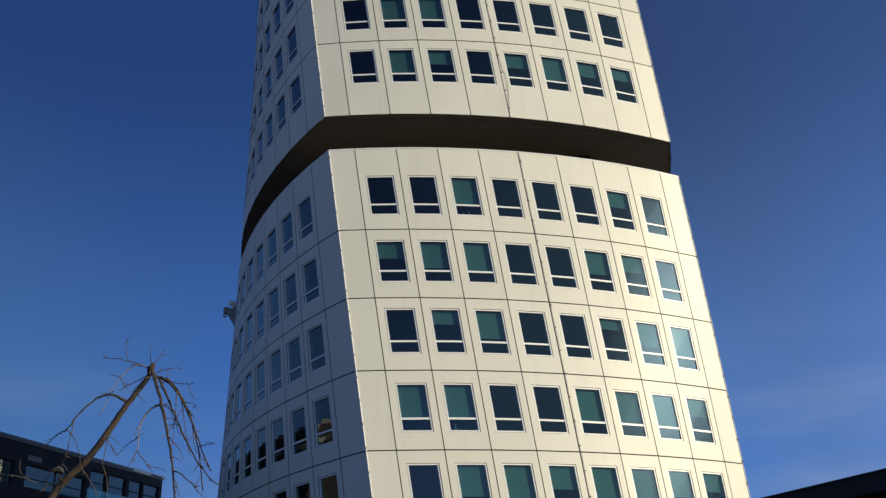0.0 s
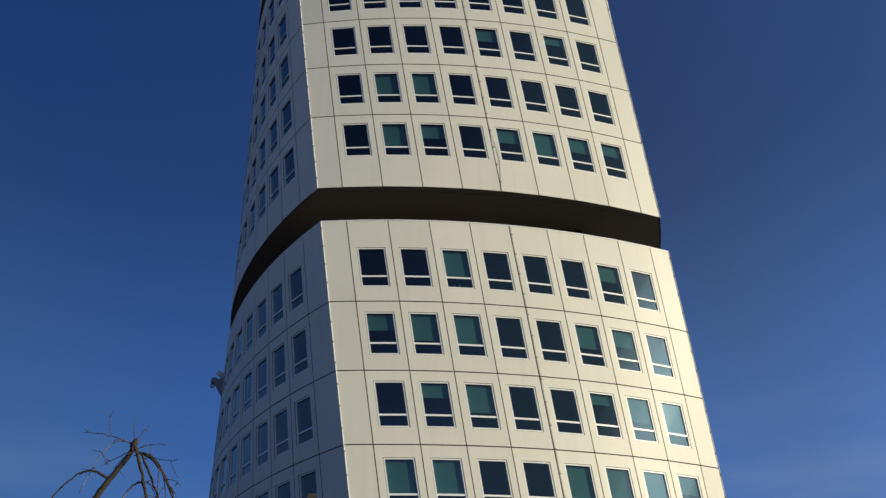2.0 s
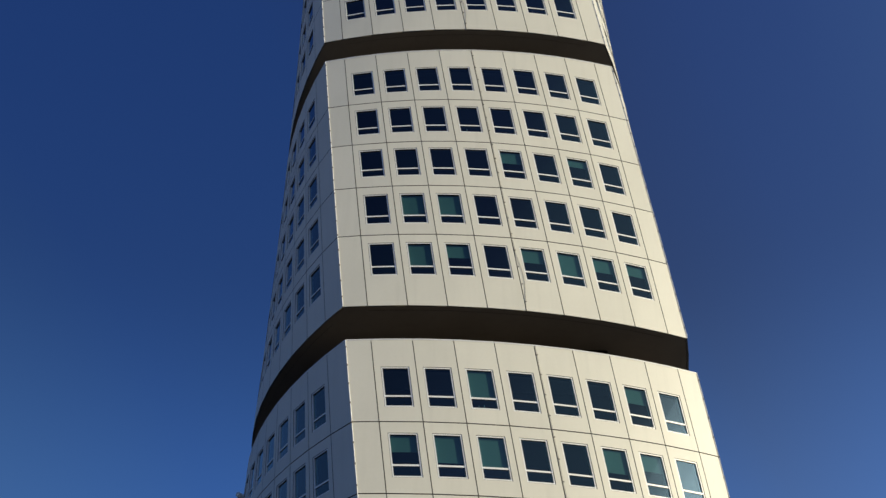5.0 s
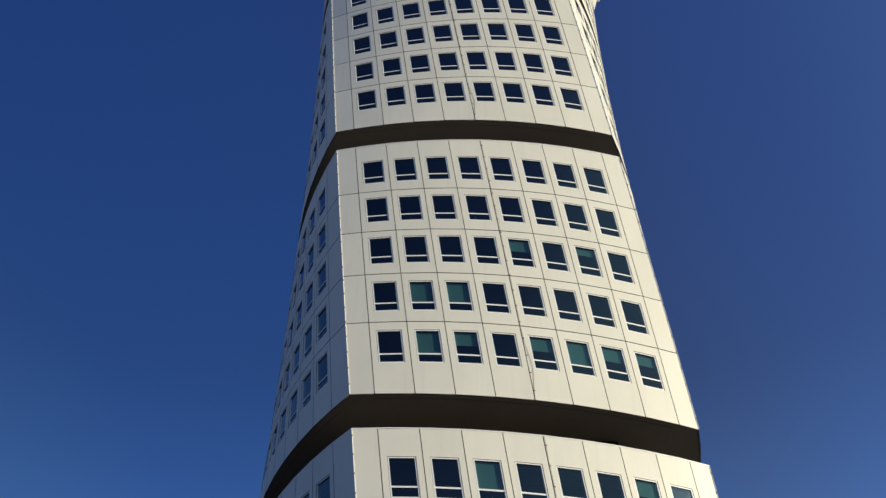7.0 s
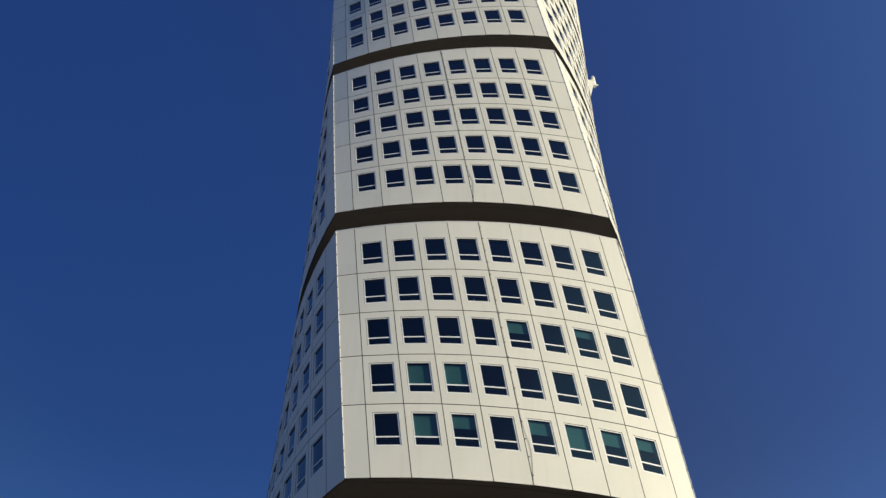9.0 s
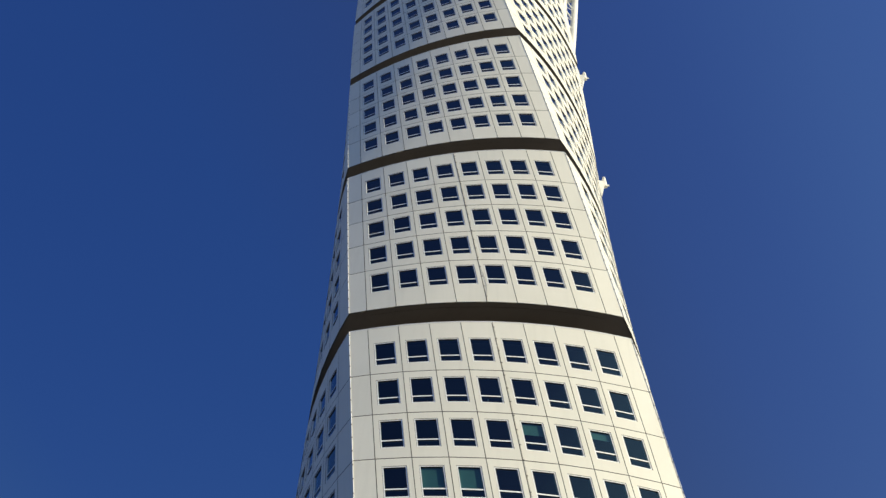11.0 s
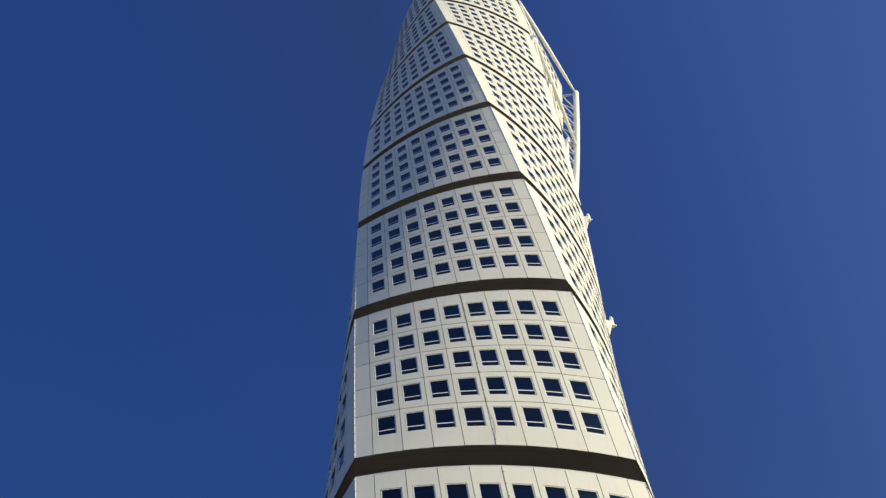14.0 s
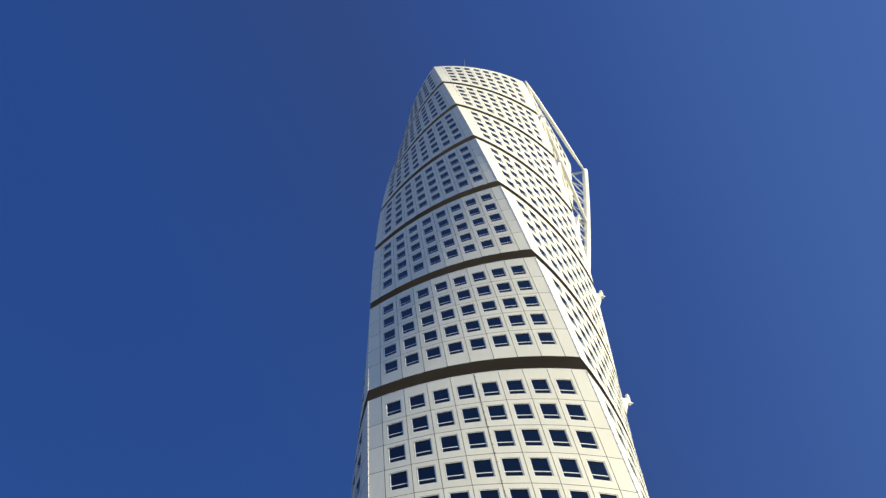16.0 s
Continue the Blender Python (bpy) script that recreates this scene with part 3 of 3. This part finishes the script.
rail = put("balustrade", soup.mesh("balustrade", DARK_GLASS), office, None, "teal glass balcony balustrade")
soup = Soup()
box(soup, (8.0, -1.32, 14.2), (20.3, 0.0, 14.45))
put("balcony", soup.mesh("balcony", DARK_CLAD), office)

# ---- low dark pavilion ----
pavilion = tagged(new("pavilion"), "low black flat-roofed pavilion with an overhanging roof", "building")
pavilion.matrix_world = Matrix(((0.4745, 0.8803, 0, 7.94), (-0.8803, 0.4745, 0, 25.44), (0, 0, 1, 0), (0, 0, 0, 1)))
soup = Soup()
box(soup, (-4.0, 0.0, 5.02), (14.0, 9.0, 5.46))
box(soup, (-4.03, -0.03, 5.46), (14.03, 9.03, 5.5))
put("roof", soup.mesh("roof", CANOPY), pavilion)
soup = Soup()
box(soup, (-3.0, 1.2, 0.0), (13.0, 8.0, 5.02))
put("wall", soup.mesh("wall", DARK_CLAD), pavilion)

# ---- bare weeping tree ----
TRUNK = [(-4.75, 8.5, -0.05), (-4.6, 8.5, 0.8), (-4.22, 8.5, 2.4), (-3.80, 8.5, 3.20), (-3.68, 8.5, 3.37), (-3.51, 8.5, 3.54),
         (-3.35, 8.5, 3.78), (-3.23, 8.5, 3.99), (-3.12, 8.5, 4.15), (-3.02, 8.5, 4.30), (-2.98, 8.5, 4.42)]


def smooth_path(pts, steps=5):
    pts = [Vector(q) for q in pts]
    ext = [pts[0] * 2 - pts[1]] + pts + [pts[-1] * 2 - pts[-2]]
    out = []
    for i in range(1, len(ext) - 2):
        p0, p1, p2, p3 = ext[i - 1:i + 3]
        for s in range(steps):
            t = s / steps
            out.append(0.5 * (2 * p1 + (p2 - p0) * t + (2 * p0 - 5 * p1 + 4 * p2 - p3) * t * t + (3 * p1 - p0 - 3 * p2 + p3) * t ** 3))
    return out + [pts[-1]]


def grow(line, share, reach, rise, ease, fall, r):
    """A drooping bough from a share of its parent's line: how far it reaches, its rise, and how it bends."""
    start = line[round(share * (len(line) - 1))]
    x, y, z = reach
    pts = []
    for i in range(21):
        u = i / 20
        out = 1 - (1 - u) ** ease
        pts.append(start + Vector((x * out, y * out, z * u ** fall + rise * 4 * u * (1 - u))))
    boughs.append((pts, r, max(0.002, r * 0.33)))


boughs = []
trunk_line = smooth_path(TRUNK, 7)[21:]
grow(trunk_line, 0.98, (0.36, -0.10, -1.28), 0.00, 1.4, 1.0, 0.020)
grow(boughs[0][0], 0.05, (0.62, 0.02, -0.96), 0.33, 0.8, 0.8, 0.016)
grow(boughs[1][0], 0.10, (0.66, -0.05, -1.07), -0.15, 0.8, 1.4, 0.014)
grow(boughs[1][0], 0.15, (0.47, 0.04, -1.09), 0.06, 1.4, 1.4, 0.013)
grow(boughs[0][0], 0.30, (-0.21, 0.05, -0.42), 0.03, 3.0, 1.4, 0.011)
grow(boughs[4][0], 1.00, (-0.04, -0.09, -0.18), 0.00, 1.0, 1.0, 0.006)
grow(boughs[4][0], 1.00, (0.21, -0.10, -0.24), 0.00, 1.0, 1.0, 0.006)
grow(boughs[4][0], 0.80, (-0.21, 0.07, -0.15), 0.03, 1.0, 0.8, 0.006)
grow(boughs[7][0], 1.00, (-0.06, -0.05, 0.10), 0.00, 1.0, 1.4, 0.005)
grow(trunk_line, 0.63, (-0.51, -0.11, -0.26), 0.21, 1.0, 0.8, 0.015)
grow(boughs[9][0], 1.00, (-0.33, 0.20, -0.15), 0.00, 0.8, 1.8, 0.008)
grow(boughs[9][0], 1.00, (0.17, -0.01, -0.35), -0.06, 1.8, 1.8, 0.006)
grow(boughs[9][0], 0.90, (-0.11, 0.07, -0.56), -0.30, 1.0, 4.0, 0.005)
grow(trunk_line, 1.00, (-0.46, -0.01, -0.48), 0.30, 1.0, 0.6, 0.008)
grow(boughs[13][0], 0.65, (-0.12, 0.03, 0.04), 0.00, 1.0, 0.8, 0.004)
grow(boughs[13][0], 0.65, (0.11, -0.07, -0.15), -0.09, 1.4, 3.0, 0.004)
grow(boughs[13][0], 0.05, (-0.51, 0.05, 0.15), 0.03, 1.0, 1.0, 0.007)
grow(trunk_line, 1.00, (-0.06, 0.07, 0.25), 0.06, 3.0, 1.8, 0.005)
grow(trunk_line, 1.00, (0.12, 0.00, 0.18), 0.00, 1.0, 1.0, 0.005)
grow(boughs[16][0], 0.45, (-0.06, 0.05, 0.23), 0.00, 1.8, 1.0, 0.004)
grow(boughs[0][0], 0.05, (0.27, 0.03, 0.05), 0.03, 1.0, 1.4, 0.006)
grow(boughs[1][0], 0.20, (0.31, -0.09, -0.09), -0.03, 1.0, 1.4, 0.006)
grow(trunk_line, 0.90, (-0.31, 0.05, -0.13), 0.00, 1.0, 1.0, 0.006)
grow(boughs[0][0], 0.30, (0.26, 0.04, -0.33), 0.00, 0.4, 4.0, 0.007)
grow(boughs[0][0], 0.55, (0.17, -0.04, -0.23), -0.06, 1.4, 2.4, 0.006)
grow(boughs[0][0], 0.80, (0.35, -0.19, -0.30), -0.03, 1.0, 1.8, 0.008)
grow(boughs[0][0], 0.85, (0.05, 0.07, -0.17), 0.00, 1.0, 1.0, 0.006)
grow(trunk_line, 0.45, (-0.03, -0.01, -0.34), 0.00, 1.0, 1.0, 0.007)
grow(boughs[27][0], 1.00, (0.06, 0.04, -0.29), -0.03, 2.4, 1.4, 0.005)
grow(boughs[27][0], 0.30, (0.08, 0.08, -0.12), 0.00, 1.0, 1.0, 0.005)
grow(boughs[27][0], 0.15, (0.11, 0.04, -0.09), 0.00, 1.0, 1.0, 0.004)
grow(trunk_line, 0.14, (-0.28, 0.17, -0.06), 0.15, 1.4, 1.4, 0.010)
grow(boughs[31][0], 1.00, (-0.14, -0.04, -0.08), 0.00, 1.0, 1.0, 0.007)
grow(trunk_line, 0.06, (-0.62, 0.12, 0.15), -0.06, 0.6, 0.8, 0.008)
grow(boughs[11][0], 1.00, (0.19, -0.01, -0.30), 0.00, 1.8, 0.8, 0.006)
grow(boughs[33][0], 0.70, (-0.17, 0.09, 0.24), 0.06, 1.8, 4.0, 0.005)
grow(trunk_line, 0.20, (-0.20, 0.08, -0.11), 0.06, 1.4, 1.8, 0.005)
grow(boughs[3][0], 0.75, (0.18, -0.08, 0.01), 0.00, 1.0, 0.4, 0.005)
grow(boughs[21][0], 0.85, (0.12, -0.07, -0.18), 0.00, 0.6, 1.0, 0.004)
grow(boughs[3][0], 0.40, (0.16, -0.06, -0.11), 0.03, 1.4, 0.8, 0.004)
grow(trunk_line, 0.88, (-0.18, 0.09, -0.13), 0.00, 1.0, 1.4, 0.005)
grow(boughs[1][0], 0.45, (0.01, -0.01, -0.53), 0.00, 4.0, 1.0, 0.006)
grow(boughs[1][0], 0.55, (0.12, 0.03, -0.54), 0.00, 0.8, 1.0, 0.005)
grow(boughs[1][0], 0.75, (0.20, -0.04, -0.43), -0.24, 0.6, 4.0, 0.005)


tree = tagged(new("tree"), "bare leaning weeping tree with drooping reddish-brown branches", "tree")
tree.location = (-4.75, 8.5, 0)
shift = Matrix.Translation((4.75, -8.5, 0))
rnd = random.Random(7)

def bough(soup, path, r0, r1, sides, knots=0.12):
    n = len(path)
    rs = [(r0 + (r1 - r0) * (i / (n - 1)) ** 0.8) * (1 + rnd.uniform(-knots, knots)) for i in range(n)]
    path = [p + Vector((rnd.uniform(-1, 1), rnd.uniform(-1, 1), rnd.uniform(-1, 1))) * (r0 * 0.05 if r0 > 0.03 else 0.006 if r0 > 0.0055 else 0.003) for p in path]
    tube(soup, path, rs, sides)


soup = Soup()
path = smooth_path(TRUNK, 7)
bough(soup, path, 0.048, 0.021, 12, 0.04)
top = Vector(TRUNK[-1])
tube(soup, [top - Vector((0.03, 0, 0.06)), top, top + Vector((0.012, 0, 0.03))], [0.026, 0.029, 0.013], 10)
for k in (26, 33, 39, 46, 52, 58, 64):
    p = path[k]
    a = rnd.uniform(0, 6.28)
    tube(soup, [p, p + Vector((math.cos(a) * 0.06, math.sin(a) * 0.06, 0.03))], [0.016, 0.009], 7)
put("trunk", soup.mesh("trunk", BARK, smooth=True), tree, shift)
twigs = Soup()
for n_bough, (path, r0, r1) in enumerate(boughs):
    soup = Soup()
    bough(soup, path, r0 * 0.95, r1 * 1.2, 7)
    bark = SUNLIT_BARK if n_bough in (4, 13, 31, 33) else BARK if r0 > 0.011 else TWIG
    put("branch", soup.mesh("branch", bark, smooth=True), tree, shift)
    reach = sum((path[i + 1] - path[i]).length for i in range(len(path) - 1))
    for i in range(int(reach * (9 if r0 > 0.011 else 6))):
        k = rnd.randrange(2, len(path) - 1)
        along = (path[k + 1] - path[k]).normalized()
        side = Vector((rnd.uniform(-1, 1), rnd.uniform(-0.6, 0.6), rnd.uniform(-0.5, 0.7)))
        d = (along * rnd.uniform(0.2, 0.9) + side.normalized()).normalized()
        size = rnd.choice((0.015, 0.02, 0.03, 0.05, 0.10, 0.17))
        q = [path[k]]
        for _ in range(3):
            q.append(q[-1] + d * size / 3)
            d = (d + Vector((rnd.uniform(-0.3, 0.3), rnd.uniform(-0.3, 0.3), -0.25 if size > 0.08 else 0.0))).normalized()
        r = 0.0042 if size > 0.08 else 0.0055
        tube(twigs, q, [r, r * 0.9, r * 0.75, r * 0.5], 4)
tagged(put("fine_twig_growth", twigs.mesh("fine_twig_growth", TWIG), tree, shift), kind="stuff")
